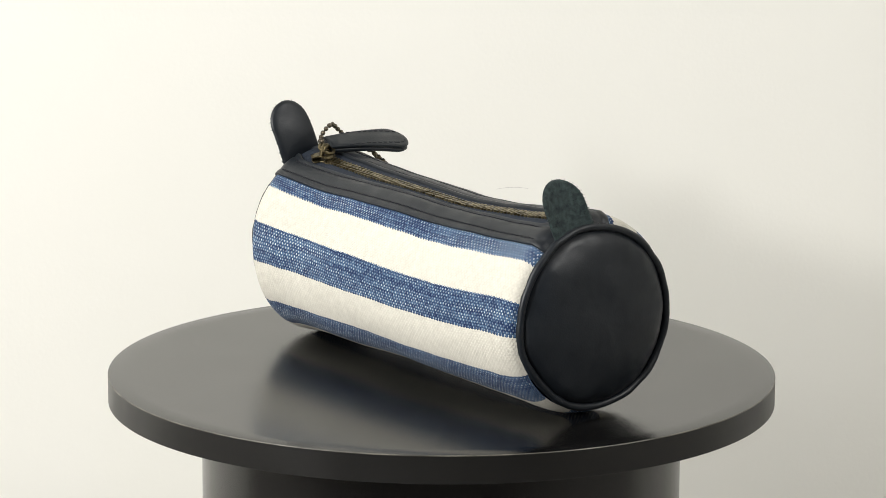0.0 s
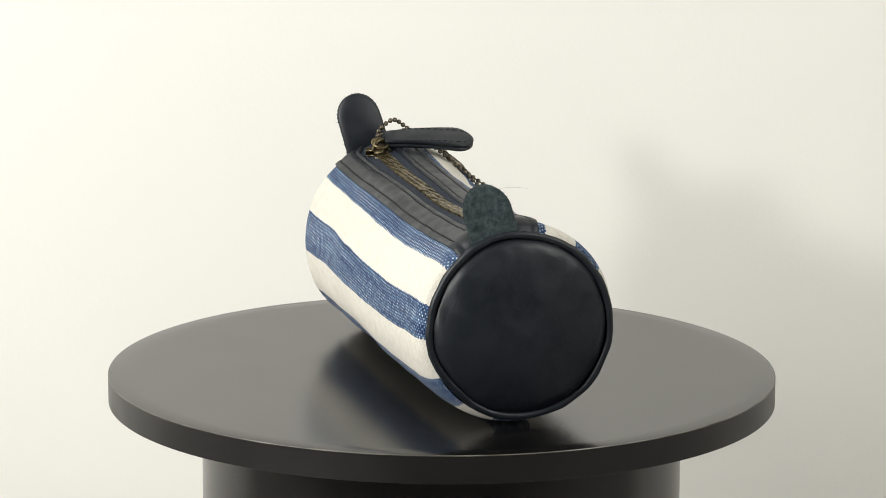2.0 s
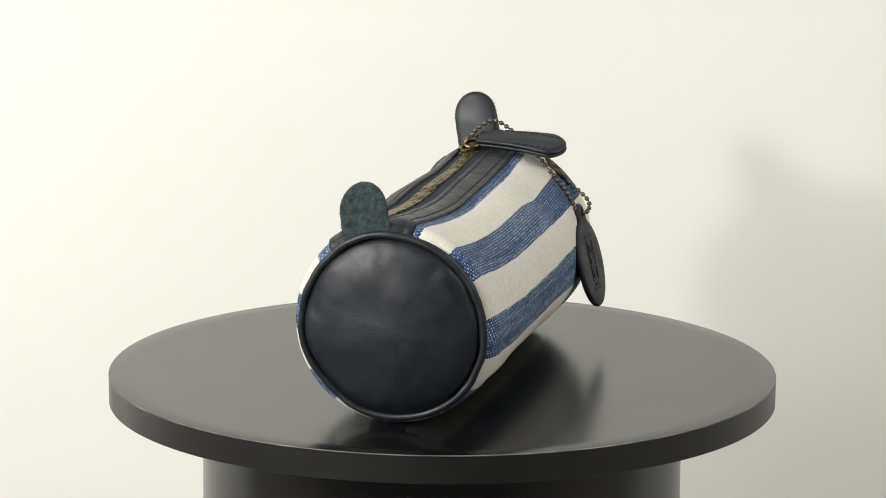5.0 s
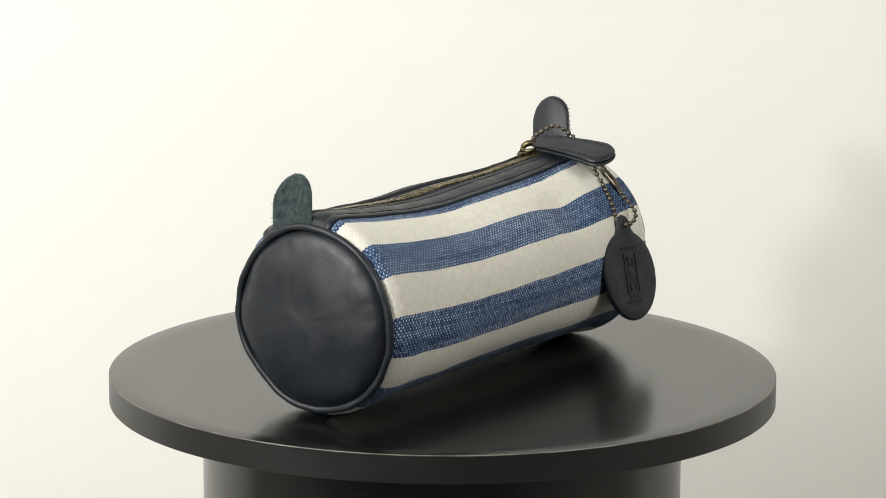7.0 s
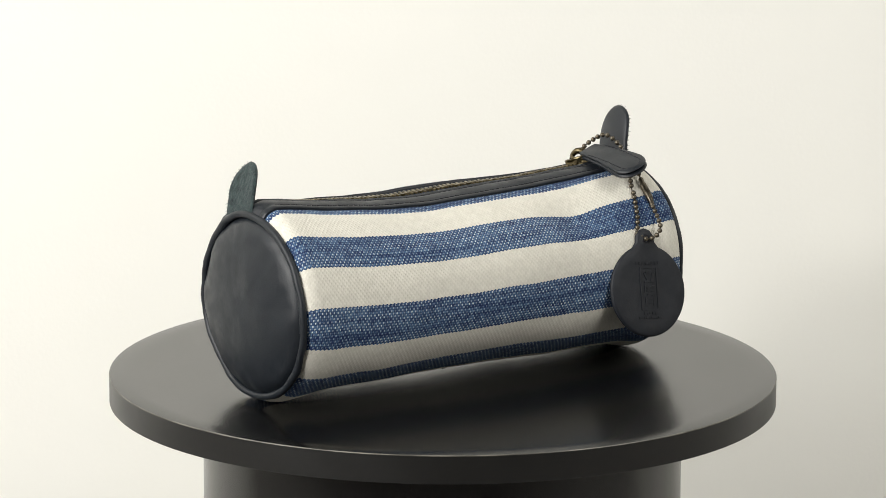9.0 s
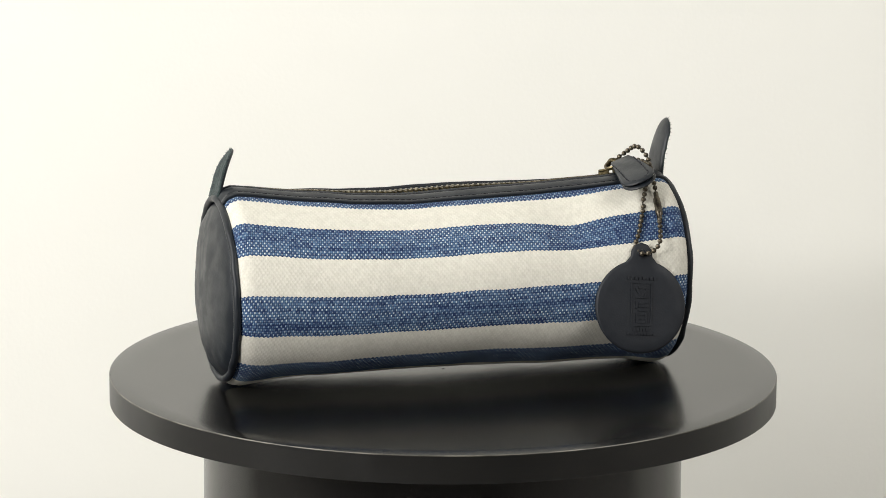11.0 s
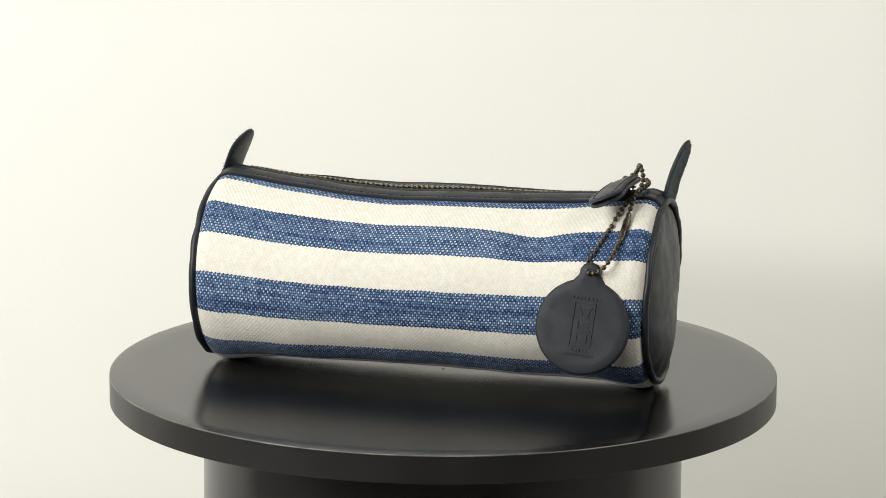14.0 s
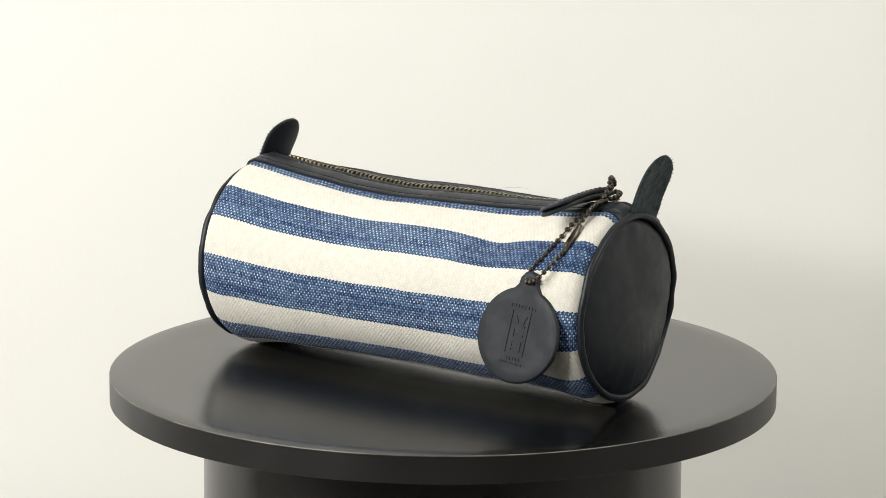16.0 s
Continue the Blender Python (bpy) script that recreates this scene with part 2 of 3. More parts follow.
def wall_scratch():
    """A hairline mark on the wall."""
    bm = bmesh.new()
    tube(bm, [(2.83 + 1.75 * k, WALL_Y / CM + 0.003, 2.18 + 0.16 * math.sin(2.4 * k) - 0.1 * k) for k in lengths(0, 1, 12)], lambda i: 0.006 + 0.008 * math.sin(math.pi * i / 12), 5)
    part("scratch", bm, GREY, bpy.data.objects["wall_north"], "fine curved hairline mark")


# ---- the turning stand ----
def display_stand():
    stand = tagged(new("display_stand"), "round glossy black turntable stand with a drum pedestal", "display stand")
    bm = bmesh.new()
    disc_profile(bm, [(0, 0), (5, 0), (10, 0), (14.0, 0), (14.95, 0), (14.965, -0.004)], 240)
    top = part("tabletop", bm, LAMINATE, stand)
    # thin ring in a pale colour that stands for the bevel's highlight
    bm = bmesh.new()
    disc_profile(bm, [(14.955, -0.002), (14.985, -0.012), (15.0, -0.035), (14.998, -0.05), (14.9, -0.055)], 240)
    part("edge_highlight", bm, EDGE, stand, "thin pale edge line, the bevel's highlight put into its colour")
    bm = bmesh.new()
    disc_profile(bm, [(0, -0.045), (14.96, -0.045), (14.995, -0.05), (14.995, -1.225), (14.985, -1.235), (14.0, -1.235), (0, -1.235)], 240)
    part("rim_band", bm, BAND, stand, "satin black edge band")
    bm = bmesh.new()
    disc_profile(bm, [(0, -1.235), (10.7, -1.235), (10.8, -1.26), (10.8, -30), (10.9, -74.9), (0, -75)], 160)
    part("pedestal", bm, LAMINATE, stand)
    bm = bmesh.new()
    disc_profile(bm, [(0.07, 0.0), (0.065, 0.012), (0.045, 0.02), (0, 0.022)], 20)
    part("pivot_pin", bm, LAMINATE, stand)
    rng = random.Random(5)
    bm = bmesh.new()
    for turn, r, z in ((311, 15.0, -1.22), (262, 14.97, 0.01), (263.5, 14.97, 0.01), (264.5, 14.96, 0.01), (230.8, 15.0, -0.62)):
        c = Vector((r * math.cos(radians(turn)), r * math.sin(radians(turn)), z))
        d = Vector((rng.uniform(-1, 1), rng.uniform(-1, 1), 0.3)).normalized() * rng.uniform(0.02, 0.045)
        tube(bm, [c - d, c + Vector((0, 0, 0.02)), c + d], 0.010, 5)
    tagged(part("lint", bm, SUEDE, stand, "specks of lint"), kind="stuff")
    return stand


# ---- the pencil case ----
ROLL = -14.0                          # the zip leans this far from the top


def table(y, pairs):
    """Smooth interpolation through (y, value) pairs."""
    for (y0, v0), (y1, v1) in zip(pairs, pairs[1:]):
        if y <= y1:
            k = min(max((y - y0) / (y1 - y0), 0), 1)
            return v0 + (v1 - v0) * k
    return pairs[-1][1]


TOP = ((-10.17, 8.27), (-10.00, 8.56), (-9.62, 8.72), (-8.4, 8.62), (-7.1, 8.45), (-4.6, 8.25), (-2, 8.19), (0.4, 8.25), (3, 8.32), (5.5, 8.42), (7.8, 8.53), (9.63, 8.70), (9.96, 8.56), (10.13, 8.28))
LOW = ((-10.17, 0.27), (-9.97, 0.08), (-9.57, 0.02), (-8.4, 0.20), (-7.1, 0.29), (-4.6, 0.39), (0.5, 0.47), (5.5, 0.38), (8.1, 0.28), (9.48, 0.02), (9.93, 0.08), (10.13, 0.30))
WIDE = ((-10.17, 3.95), (-10.00, 4.24), (-9.62, 4.36), (-8, 4.36), (-5, 4.40), (0, 4.45), (5, 4.40), (8, 4.38), (9.53, 4.38), (9.95, 4.20), (10.13, 3.87))


def bell(x, s):
    return math.exp(-(x / s) ** 2)


def case_surface(u, y, out=0.0):
    """The canvas surface at u degrees round from the zip and y along the case, out centimetres above it."""
    f = radians(u + ROLL)

    def at(f, y):
        soft = 0.35 if abs(y) < 9.2 else 0.06
        avg = lambda t: (table(y - soft, t) + 2 * table(y, t) + table(y + soft, t)) / 4
        top, low, wide = avg(TOP), avg(LOW), avg(WIDE)
        x, z = wide * math.sin(f), (top + low) / 2 + (top - low) / 2 * math.cos(f)
        d = (math.degrees(f) + 180) % 360 - 180
        fade = min(1.0, max(0.0, (10.0 - abs(y)) / 1.2))
        # the dent under the pull, the crease on the other flank, and a slight slack all over
        dent = bell(y - 5.2, 1.5) * bell(d - 44, 18)
        crease = bell(y - 5.8, 1.9) * bell(d + 72, 34)
        belly = 0.15 * bell(d - 115, 35) + 0.22 * bell(d + 128, 32)
        slack = noise.noise((x * 0.33, y * 0.28, z * 0.33)) * 0.10 + noise.noise((x * 0.9, y * 0.8, z * 0.9)) * 0.025
        r = -0.15 * dent - 0.30 * crease + (belly + 0.14 * bell(d + 52, 22) * bell(y - 9, 1.5) - 0.12 * bell(d - 45, 20) * bell(y - 8.2, 1.2)) * fade + slack * fade
        sag = (0.19 * abs(math.sin(f)) + 0.10 * bell(d - 36, 16)) * max(0.0, 1 - (abs(y) / 10) ** 4)
        zip_at = d - ROLL
        tilt = (0.10 * bell(zip_at + 26, 22) + 0.28 * bell(zip_at + 18, 12) - 0.17 * bell(zip_at - 24, 22)) * max(0.0, 1 - (abs(y) / 9) ** 2)
        push = (0.36 * bell(d + 118, 40) - 0.13 * bell(d - 45, 55)) * max(0.0, min(1.0, (y - 5) / 5)) ** 2
        return Vector((x + r * math.sin(f), y - push, z + r * math.cos(f) - 0.19 * dent - sag + tilt))

    p = at(f, y)
    if out:
        e = 0.02
        n = (at(f + e, y) - at(f - e, y)).cross(at(f, y + 0.1) - at(f, y - 0.1))
        n.normalize()
        if n.x * math.sin(f) + n.z * math.cos(f) < 0:
            n = -n
        p += n * out
    return p


def lengths(a, b, n):
    return [a + (b - a) * i / n for i in range(n + 1)]


def ys_of_case(n=120):
    ends = [0, 0.05, 0.12, 0.2, 0.3, 0.42, 0.56, 0.75]
    a, b = -10.17, 10.13
    return [a + e for e in ends] + lengths(a + 0.9, b - 0.9, n) + [b - e for e in reversed(ends)]


def canvas_body(case):
    bm = bmesh.new()
    us, ys = lengths(25, 335, 207), ys_of_case()
    made = grid(bm, [[case_surface(u, y) for u in us] for y in ys])
    layer = bm.loops.layers.uv.new("weave")
    
    def drift(u, y):
        mid, rear = max(0.0, 1 - (abs(y) / 9.5) ** 4), min(1.0, max(0.0, (y + 10) / 14))
        return -(2.7 * bell(u - 302, 12) + 1.5 * bell(u - 325, 7)) * rear - 2.2 * bell(u - 62, 22) * min(1.0, max(0.0, (y - 2) / 7)) - (1.4 * bell(u - 32, 6) + 0.7 * bell(u - 73, 8)) * mid

    flank = [case_surface(95, y) for y in ys]
    run = list(itertools.accumulate(((q - p).length * CM for p, q in zip(flank, flank[1:])), initial=0.02))
    where = {v: (radians(us[j] + drift(us[j], ys[i])) * 0.041, run[i]) for i, row in enumerate(made) for j, v in enumerate(row)}
    for face in bm.faces:
        for loop in face.loops:
            loop[layer].uv = where[loop.vert]
    return part("canvas_body", bm, CANVAS, case, "indigo and cream striped woven canvas")


def leather_panel(case, side):
    """The strip of leather on one side of the zip, with its rolled edges and two rows of stitches."""
    bm = bmesh.new()
    shape = ((0.72, -0.10), (0.72, 0.04), (0.735, 0.11), (0.77, 0.15), (0.83, 0.155), (0.89, 0.12), (0.94, 0.085), (0.99, 0.11), (1.08, 0.135), (1.2, 0.14), (1.4, 0.135), (1.54, 0.105), (1.60, 0.085), (1.66, 0.11), (1.74, 0.13), (1.83, 0.125), (1.87, 0.10), (1.885, 0.03), (1.885, -0.06))
    rows = []
    for y in ys_of_case(100):
        shut = min(1.0, max(0.0, (9.9 - abs(y)) / 0.9))
        gap = 0.72 * (1 - shut) * 0.55
        rows.append([case_surface(side * math.degrees((s - gap * (1.87 - s) / 1.15) / 4.1), y, o + 0.012 * noise.noise((s * 2, y * 0.7, side))) for s, o in shape])
    grid(bm, rows)
    panel = part("leather_panel", bm, LEATHER, case, "smooth navy leather strip with stitched edges")
    bm = bmesh.new()
    for s, o in ((0.94, 0.10), (1.60, 0.10)):
        for i in range(70):
            y = -9.5 + i * 0.272
            a, b = case_surface(side * math.degrees(s / 4.1), y, o), case_surface(side * math.degrees(s / 4.1), y + 0.19, o)
            m = Matrix.Translation((a + b) / 2) @ (b - a).to_track_quat("Y", "Z").to_matrix().to_4x4()
            box(bm, (0.07, (b - a).length, 0.05), m)
    tagged(part("stitching", bm, THREAD, panel, "dark navy stitches"), kind="stuff")


def zipper(case):
    bm = bmesh.new()
    us = lengths(-12, 12, 16)
    grid(bm, [[case_surface(u, y, 0.02 + 0.03 * bell(u, 3)) for u in us] for y in ys_of_case(60)])
    tape = part("zip_tape", bm, TAPE, case, "dark blue woven zip tape")
    for side in (-1, 1):
        bm = bmesh.new()
        y = -9.1 + 0.06 * side
        while y < 8.1:
            a, b = case_surface(side * -0.4, y, 0.078), case_surface(side * 3.9, y + 0.09, 0.068)
            m = Matrix.Translation((a + b) / 2) @ (b - a).to_track_quat("X", "Z").to_matrix().to_4x4()
            vs = box(bm, ((b - a).length, 0.095, 0.11), m)
            y += 0.24
        tagged(part("zip_teeth", bm, TEETH, tape, "row of antique brass zip teeth", smooth=False), kind="stuff")


def end_cap(case, name, y0, way, swell_by, label):
    """A round leather end with a piped rim."""
    bm = bmesh.new()
    n, rows = 96, []
    shift = Vector((0.04, 0.0, -0.04)) if way < 0 else Vector((0, 0, 0))
    rim = [case_surface(360 * i / n, y0) + shift for i in range(n)]
    if way < 0:        # this end is lifted off the stand by the canvas under it, and flattened on one flank
        for i, p in enumerate(rim):
            d = (360 * i / n + ROLL + 180) % 360 - 180
            p.z += 0.14 * bell(abs(d) - 180, 34)
            p.x += 0.16 * bell(d + 135, 24) - 0.05 * bell(d + 100, 14)
            p.z += 0.10 * bell(d + 135, 24) - 0.06 * bell(d - 8, 16)
    mid = sum(rim, Vector()) / n
    for k in (0.985, 0.95, 0.91, 0.87, 0.83, 0.76, 0.66, 0.55, 0.43, 0.3, 0.17, 0.05):
        row = []
        for p in rim:
            q = mid + (p - mid) * k
            swell = swell_by * max(0.0, 1 - (k / 0.97) ** 2) ** 0.45 - 0.10
            low = (0.22 if way < 0 else 0.5) * swell_by * (1 - k * k) * (mid.z - q.z) / 4
            crumple = (0.7 if way < 0 else 0.4) * 0.09 * noise.noise((q.x * 0.7 + way * 9, q.z * 0.7, 3.1)) + 0.08 * bell(k - 0.88, 0.09) * noise.noise((q.x * 1.7, q.z * 1.7, way * 5.0)) + 0.015 * noise.noise((q.x * 2.6, q.z * 2.6, way * 7.0))
            row.append((q.x, q.y + way * (swell + low + crumple), q.z))
        rows.append(row)
    made = grid(bm, rows, closed=True)
    bm.faces.new(made[-1])
    cap = part(name, bm, LEATHER, case, label)
    bm = bmesh.new()
    ring = []
    for i in range(n):
        u = 360 * i / n
        peak = 0.10 * bell(min(u, 360 - u), 22)
        p = rim[i]
        d = (p - mid).normalized()
        ring.append(p + d * (peak - (0.06 if way < 0 else 0.09) + (0.09 * bell(u + ROLL - 115, 40) if way < 0 else 0) + 0.03 + 0.035 * noise.noise((p.x, p.z, way)) + 0.02 * noise.noise((p.x * 2.3, p.z * 2.3, way))) + Vector((0, way * (0.09 + 0.05 * noise.noise((p.z, p.x, way * 3))), 0)))
    tube(bm, ring, lambda i: 0.165 + 0.022 * noise.noise((ring[i].x * 1.3, ring[i].z * 1.3, way * 2.0)) + 0.012 * noise.noise((ring[i].x * 4, ring[i].z * 4, way * 2.0)), 12, closed=True)
    part("piping", bm, LEATHER, cap, "rounded leather piping")
    return cap


def end_tab(case, base, lean, curl, suede_way, label, height, hollow, half):
    """A round-ended leather tab standing up from the seam; suede_way is the way along y that its rough side faces."""
    tab = None
    roll = radians(ROLL)
    side, up = Vector((math.cos(roll), 0, -math.sin(roll))), Vector((math.sin(roll), 0, math.cos(roll)))

    def place(a, b, h, wave=0.0):
        k = b / height
        y = lean * k + curl * math.sin(math.pi * k) + hollow * (0.5 + 0.5 * k) * (a / 1.03) ** 2 * suede_way
        ruffle = wave * (noise.noise((a * 3.1, b * 3.1, base[1])) + 0.6 * noise.noise((a * 8, b * 8, base[1])))
        return Vector(base) + side * (a * (1 - 0.04 * k)) + up * b + Vector((0, y + h + ruffle, 0))

    outline = [(a + 0.02 * noise.noise((a * 4, b * 4, 1)), b) for a, b in capsule_outline(half, height, 18)]
    bm = bmesh.new()
    slab(bm, outline, 0.20, 1.0, lambda a, b, h: place(a, b, -suede_way * h), (0, height * 0.5), "top")
    tab = part("leather_tab", bm, LEATHER, case, label)
    bm = bmesh.new()
    slab(bm, outline, 0.20, 1.0, lambda a, b, h: place(a, b, -suede_way * h, 0.04 if h < -0.08 else 0.01), (0, height * 0.5), "bottom")
    part("suede_back", bm, SUEDE, tab, "rough green-grey suede side")
    bm = bmesh.new()
    rng = random.Random(int(base[1] * 10))
    for a, b in outline:
        if b < 0.15:
            continue
        for _ in range(12):
            k = rng.uniform(0.94, 0.99)
            p = place(a * k, height / 2 + (b - height / 2) * k + rng.uniform(-0.03, 0.03), suede_way * rng.uniform(0.0, 0.07))
            d = (side * (a / 1.03) + up * max(0, (b - height + 1) * 0.9) + Vector((0, suede_way * rng.uniform(0, 1.2), 0)) + Vector((rng.uniform(-1, 1), rng.uniform(-1, 1), rng.uniform(-1, 1))) * 0.6).normalized()
            w = d.orthogonal().normalized() * 0.010
            tip = p + d * rng.uniform(0.02, 0.03 + 0.12 * rng.random())
            vs = [bm.verts.new(q) for q in (p + w, p - w, p + d.cross(w), tip)]
            for i, j, k in ((0, 1, 3), (1, 2, 3), (2, 0, 3)):
                bm.faces.new((vs[i], vs[j], vs[k]))
    tagged(part("frayed_fibres", bm, SUEDE, tab, "frayed suede fibres"), kind="stuff")


def slider(case):
    """The brass slider on the zip: two winged plates, a tapered bail and a ring."""
    o = case_surface(0, 8.25, 0.14)
    n = (case_surface(0, 8.25, 0.3) - case_surface(0, 8.25, 0)).normalized()
    m = Matrix.Translation(o) @ n.to_track_quat("Z", "Y").to_matrix().to_4x4() @ Matrix.Scale(1.08, 4)
    bm = bmesh.new()
    outline = [(0.0, -0.40), (0.16, -0.44), (0.26, -0.56), (0.42, -0.50), (0.55, -0.36), (0.50, -0.20), (0.36, -0.06), (0.30, 0.2), (0.26, 0.44), (0.12, 0.52)]
    outline += [(-a, b) for a, b in reversed(outline[1:])]
    slab(bm, outline, 0.10, 1.0, lambda a, b, h: m @ Vector((a, b, h + 0.13)), (0, 0.0))
    slab(bm, outline, 0.08, 1.0, lambda a, b, h: m @ Vector((a * 0.96, b, h - 0.10)), (0, 0.0))
    box(bm, (0.16, 0.3, 0.26), m @ Matrix.Translation((0, 0.25, 0)))
    for s in (-1, 1):
        box(bm, (0.07, 0.5, 0.16), m @ Matrix.Translation((s * 0.36, -0.22, 0.02)) @ Matrix.Rotation(s * 0.25, 4, "Z"))
    body = part("zip_slider", bm, BRASS, case, "antique brass zip slider")
    bm = bmesh.new()
    tube(bm, [m @ Vector((0, -0.38 + 0.80 * k, 0.16 + 0.30 * math.sin(math.pi * k) ** 0.8)) for k in lengths(0, 1, 14)], lambda i: 0.085 + 0.06 * math.sin(math.pi * i / 14), 10)
    part("bail", bm, BRASS, body)
    bm = bmesh.new()
    c = m @ Vector((0.05, 0.04, 0.34))
    ring = [c + Vector((0.36 * math.cos(a), 0.30 * math.sin(a), 0.17 * math.sin(a) - 0.03 * math.cos(a))) for a in (2 * math.pi * i / 32 for i in range(32))]
    tube(bm, ring, 0.07, 8, closed=True)
    part("pull_ring", bm, BRASS, body, "antique brass ring")
    return m


PULL_ROOT, PULL_TIP = Vector((-0.85, 8.50, 9.03)), Vector((3.42, 8.20, 8.82))


def zip_pull(case):
    """Two layers of leather sewn together, held by the slider's ring."""
    along = (PULL_TIP - PULL_ROOT).normalized()
    cross = Vector((0.0, 0.92, 0.38))
    cross = (cross - along * cross.dot(along)).normalized()
    up = along.cross(cross).normalized()
    if up.z < 0:
        up = -up
    length = (PULL_TIP - PULL_ROOT).length

    def place(a, b, h):
        return PULL_ROOT + along * b + cross * a + up * (h + 0.12 * math.sin(math.pi * b / length))

    outline = capsule_outline(0.79, length, 16, root=0.45)
    bm = bmesh.new()
    slab(bm, outline, 0.20, 0.9, lambda a, b, h: place(a, b, h + 0.10 + 0.035 * bell(a, 0.35)), (0, length * 0.5))
    pull = part("zip_pull", bm, LEATHER, case, "stitched navy leather zip pull")
    bm = bmesh.new()
    slab(bm, outline, 0.20, 0.9, lambda a, b, h: place(a, b, h - 0.105), (0, length * 0.5))
    part("pull_lining", bm, LEATHER, pull)
    bm = bmesh.new()
    path = [(0.50, 0.9 + i * 0.1) for i in range(int((length - 1.6) / 0.1))]
    path += [(0.50 * math.cos(a), length - 0.68 + 0.5 * math.sin(a)) for a in lengths(0, math.pi, 16)]
    path += [(-a, b) for a, b in reversed(path[:int((length - 1.6) / 0.1)])]
    for i in range(0, len(path) - 2, 3):
        p, q = place(*path[i], 0.205), place(*path[i + 2], 0.205)
        t = Matrix.Translation((p + q) / 2) @ (q - p).to_track_quat("Y", "Z").to_matrix().to_4x4()
        box(bm, (0.06, (q - p).length * 0.85, 0.05), t)
    tagged(part("stitching", bm, THREAD, pull, "dark navy stitches"), kind="stuff")


TAG_MID, TAG_HOLE = Vector((4.74, 7.73, 3.60)), Vector((4.16, 7.94, 5.92))


def tag_frame():
    up = (TAG_HOLE - TAG_MID).normalized()
    out = Vector((1.0, 0.0, 0.2))
    out = (out - up * out.dot(up)).normalized()
    return out, up.cross(out).normalized(), up


def hang_tag(case):
    """A round leather tag with a small eared hole and a stamped mark drawn as plain bars."""
    out, right, up = tag_frame()

    def place(a, b, h):
        return TAG_MID + right * a + up * b + out * h

    outline = []
    for i in range(72):
        f = 2 * math.pi * i / 72
        a, b = 2.08 * math.sin(f), 2.08 * math.cos(f)
        d = math.degrees(min(f, 2 * math.pi - f))
        if d < 15:
            g = d / 15 * 1.75
            a, b = math.copysign(0.50 * math.sin(g), a), 2.32 + 0.50 * math.cos(g)
        outline.append((a, b))
    bm = bmesh.new()
    slab(bm, outline, 0.26, 0.5, place, (0, 0.0))
    tag = part("hang_tag", bm, TAG_LEATHER, case, "round navy leather tag stamped with a mark")
    bm = bmesh.new()
    ring = [place(0.17 * math.cos(a), 2.36 + 0.17 * math.sin(a), 0.13) for a in (2 * math.pi * i / 20 for i in range(20))]
    tube(bm, ring, 0.03, 6, closed=True)
    part("tag_hole", bm, THREAD, tag)
    bm = bmesh.new()

    def bar(a, b, w, h, turn=0.0):
        m = Matrix((( *right, 0), (*up, 0), (*out, 0), (0, 0, 0, 1))).transposed()
        m.translation = place(a, b, 0.135)
        box(bm, (w, h, 0.06), m @ Matrix.Rotation(turn, 4, "Z"))

    # frame of the mark and plain strokes in it
    bar(-0.46, 0.10, 0.06, 1.90), bar(0.46, 0.10, 0.06, 1.90), bar(0, 1.04, 0.92, 0.06), bar(0, -0.84, 0.92, 0.06)
    bar(0.10, 0.82, 0.50, 0.07), bar(-0.16, 0.66, 0.09, 0.38, 0.5), bar(0.20, 0.62, 0.08, 0.42, -0.2), bar(0.02, 0.40, 0.55, 0.07)
    bar(0.08, 0.16, 0.44, 0.07, 0.15), bar(0.08, 0.0, 0.44, 0.07), bar(-0.22, 0.08, 0.08, 0.34), bar(0.12, -0.18, 0.50, 0.07)
    bar(-0.20, -0.50, 0.08, 0.44), bar(0.24, -0.50, 0.08, 0.44), bar(0.02, -0.36, 0.36, 0.06), bar(0.02, -0.54, 0.36, 0.06), bar(0.02, -0.70, 0.40, 0.06)
    for i in range(8):
        bar(-0.60 + i * 0.172, 1.24, 0.12, 0.13)
    for i in range(5):
        bar(-0.30 + i * 0.15, -1.02, 0.11, 0.12)
    for i in range(10):
        bar(-0.60 + i * 0.134, -1.22, 0.10, 0.09)
    part("stamped_mark", bm, TAG_LEATHER, tag, "stamped mark of plain bars", smooth=False)


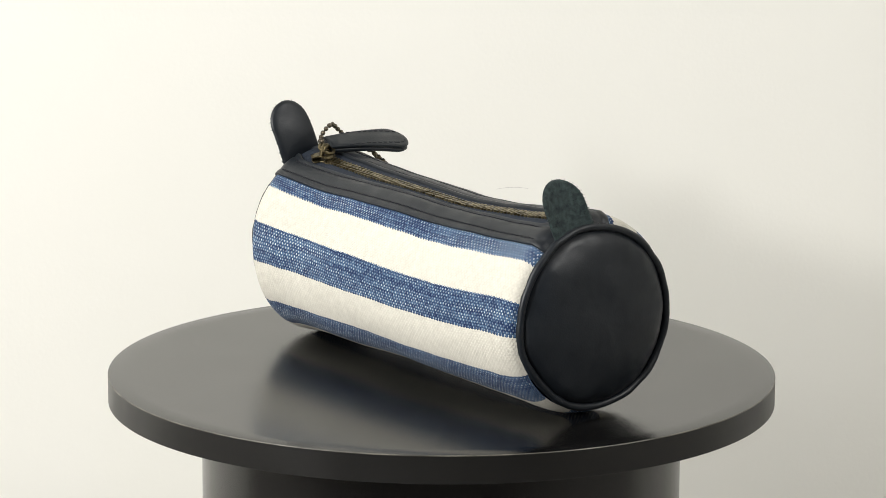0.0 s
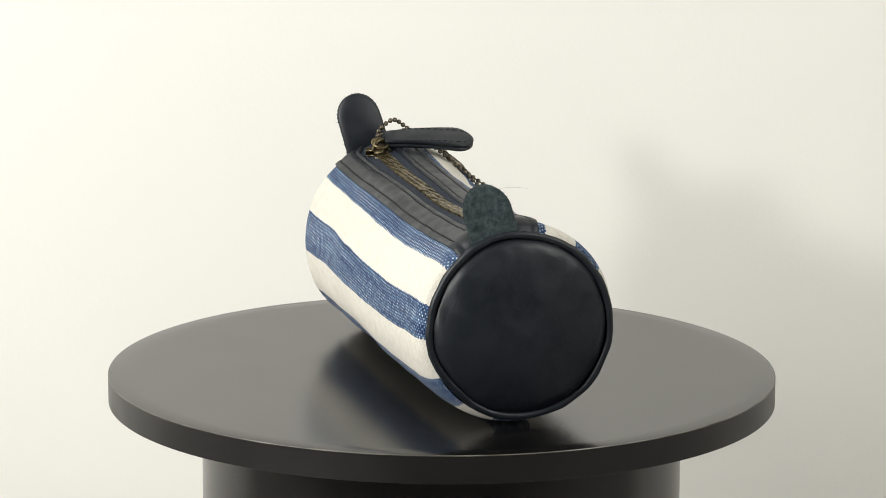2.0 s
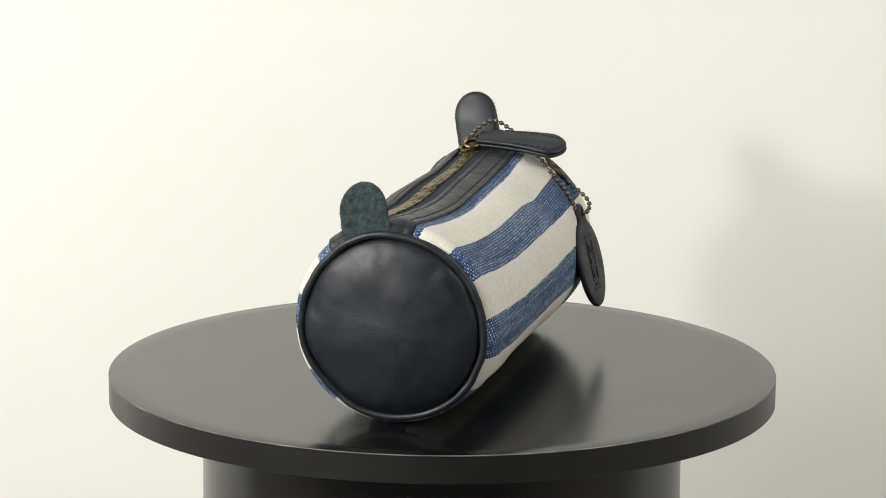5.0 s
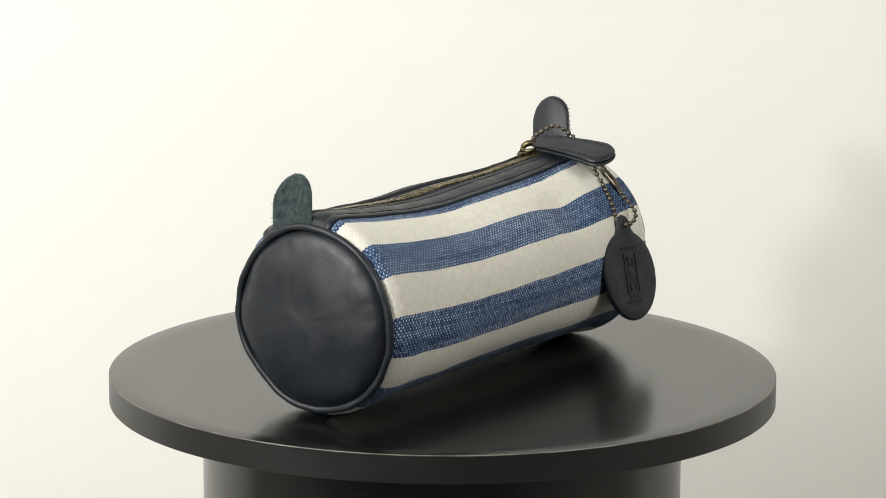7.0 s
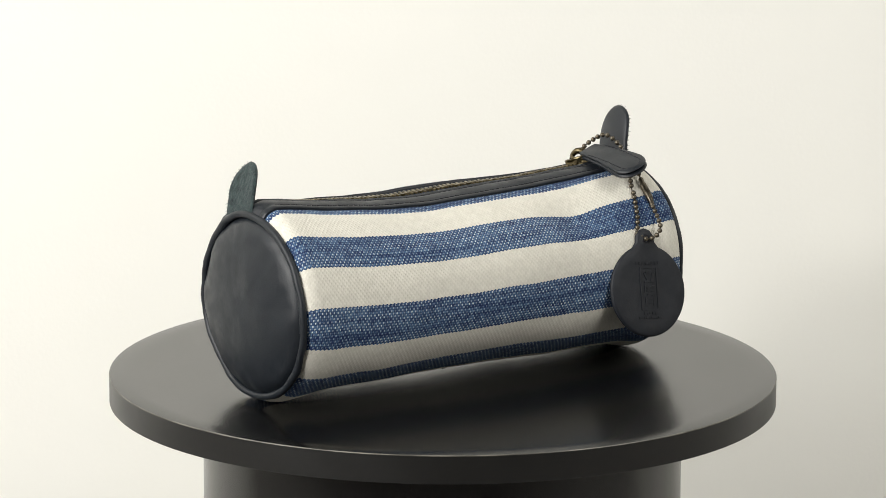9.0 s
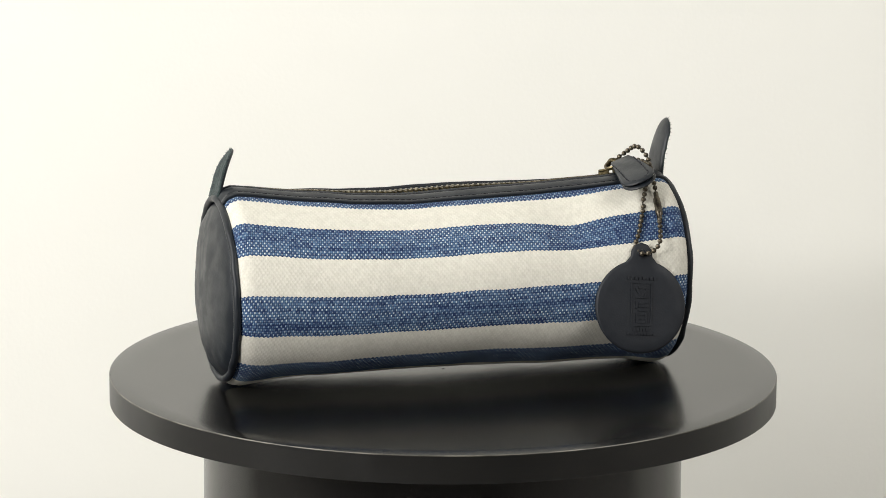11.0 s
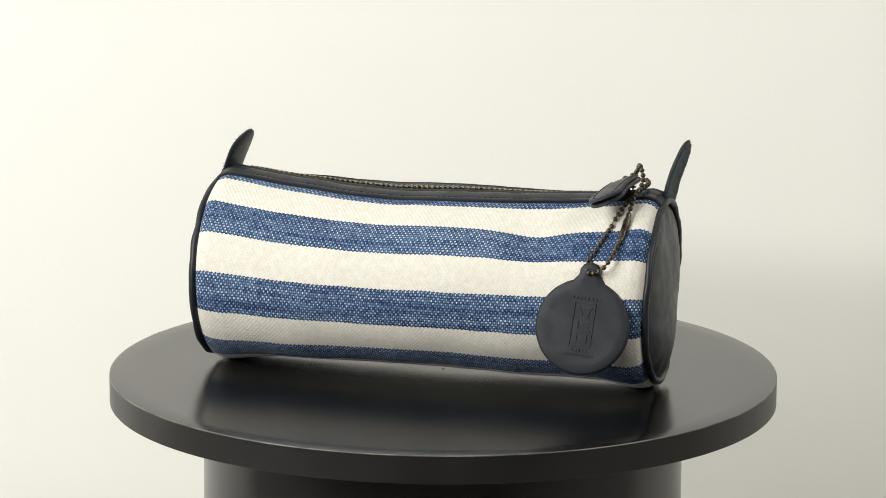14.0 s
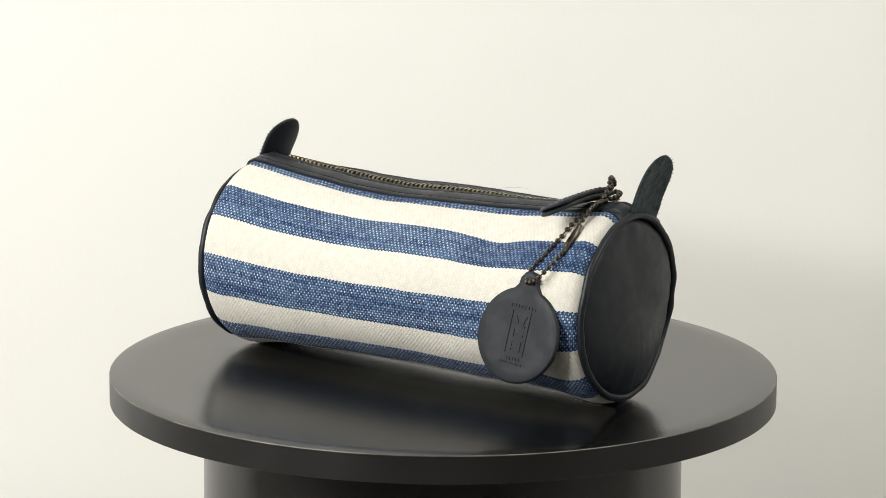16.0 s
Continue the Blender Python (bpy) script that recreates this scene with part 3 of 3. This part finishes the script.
def ball_chain(case):
    """A loop of brass beads from the slider's ring over the pull and down to the tag."""
    way = [(-1.15, 8.30, 9.05), (-1.0, 8.75, 9.42), (-0.25, 9.05, 9.84), (0.42, 9.35, 9.45), (0.95, 9.30, 8.98), (1.55, 8.98, 8.62), (2.17, 8.68, 8.14), (2.70, 8.38, 7.54), (3.2, 8.02, 6.75), (3.75, 7.68, 6.25),
           (4.22, 7.78, 5.98), (4.42, 7.98, 5.90), (4.52, 8.36, 6.02), (4.38, 8.70, 6.38), (3.65, 8.94, 6.94), (2.80, 9.10, 7.60), (2.10, 9.18, 8.40), (1.40, 9.25, 8.88), (0.65, 9.42, 9.04), (-0.1, 9.48, 9.08), (-0.7, 9.25, 9.12), (-1.0, 8.8, 9.08)]
    pts = [Vector(p) for p in way]
    fine = []
    for i in range(len(pts) - 1):
        p0, p1, p2, p3 = pts[max(i - 1, 0)], pts[i], pts[i + 1], pts[min(i + 2, len(pts) - 1)]
        for k in range(24):
            t = k / 24
            q = 0.5 * (2 * p1 + (p2 - p0) * t + (2 * p0 - 5 * p1 + 4 * p2 - p3) * t * t + (3 * p1 - p0 - 3 * p2 + p3) * t ** 3)
            # keep it on top of the canvas
            u = math.degrees(math.atan2(q.x, q.z - 4.4)) - ROLL
            s = case_surface(u, q.y, 0.09)
            flat, lie = Vector((q.x, 0, q.z - 4.4)), Vector((s.x, 0, s.z - 4.4))
            if flat.length < lie.length and u > 20:
                q = Vector((lie.x, q.y, lie.z + 4.4))
            fine.append(q)
    beads, run, last = [], 0.0, fine[0]
    for q in fine[1:]:
        run += (q - last).length
        last = q
        if run >= 0.262:
            beads.append(q.copy())
            run = 0.0
    bm = bmesh.new()
    tube(bm, fine[::3], 0.035, 5)
    chain = part("ball_chain", bm, BEAD, case, "dark brass ball chain")
    bm = bmesh.new()
    bmesh.ops.create_icosphere(bm, subdivisions=2, radius=0.116)
    first = part("bead", bm, BEAD, chain)
    first.location = beads[0] * CM
    for q in beads[1:]:
        bead = new("bead", first.data)
        bead.parent, bead.location = chain, q * CM
    c = min(range(len(fine)), key=lambda i: (fine[i] - Vector((2.76, 9.10, 7.52))).length)
    bm = bmesh.new()
    tube(bm, [fine[c - 14 + 2 * i] for i in range(15)], lambda i: 0.165 if 2 < i < 12 else 0.115, 10)
    part("clasp", bm, BEAD, chain, "dark brass chain connector")


def pencil_case():
    case = tagged(new("pencil_case"), "round blue and cream striped canvas pencil case with navy leather ends", "pencil case")
    canvas_body(case)
    for side in (-1, 1):
        leather_panel(case, side)
    zipper(case)
    end_cap(case, "end_cap", -10.17, -1, 0.98, "smooth navy leather round end")
    end_cap(case, "end_cap", 10.13, 1, 0.72, "smooth navy leather round end, slightly dented")
    end_tab(case, (-1.02, -10.16, 8.05), 0.86, -0.06, -1, "upright navy leather tab, suede side outwards", 2.29, 0.15, 1.08)
    end_tab(case, (-1.07, 10.12, 8.12), 0.78, -0.14, 1, "upright navy leather tab, suede side outwards", 2.78, 0.15, 1.06)
    slider(case)
    zip_pull(case)
    hang_tag(case)
    ball_chain(case)
    return case


wall_scratch()
STAND, CASE = display_stand(), pencil_case()


# ---- the turn ----
TURN_START, TURN_RATE = 32.779, 10.1255      # degrees, degrees a second, clockwise from above
ON_STAND = pose(0.0037, -0.0005, 0.0, 0, 0, 3.6)


def motions():
    times = [0, 1 / 30] + [0.5 * i for i in range(1, 32)] + [16 - 1 / 30, 16]
    turns = [(t, pose(0, 0, 0, 0, 0, TURN_START - TURN_RATE * t)) for t in times]
    walk(STAND, [(t, m @ pose(-0.00013, 0.00038, 0)) for t, m in turns])
    walk(CASE, [(t, m @ ON_STAND) for t, m in turns])


motions()
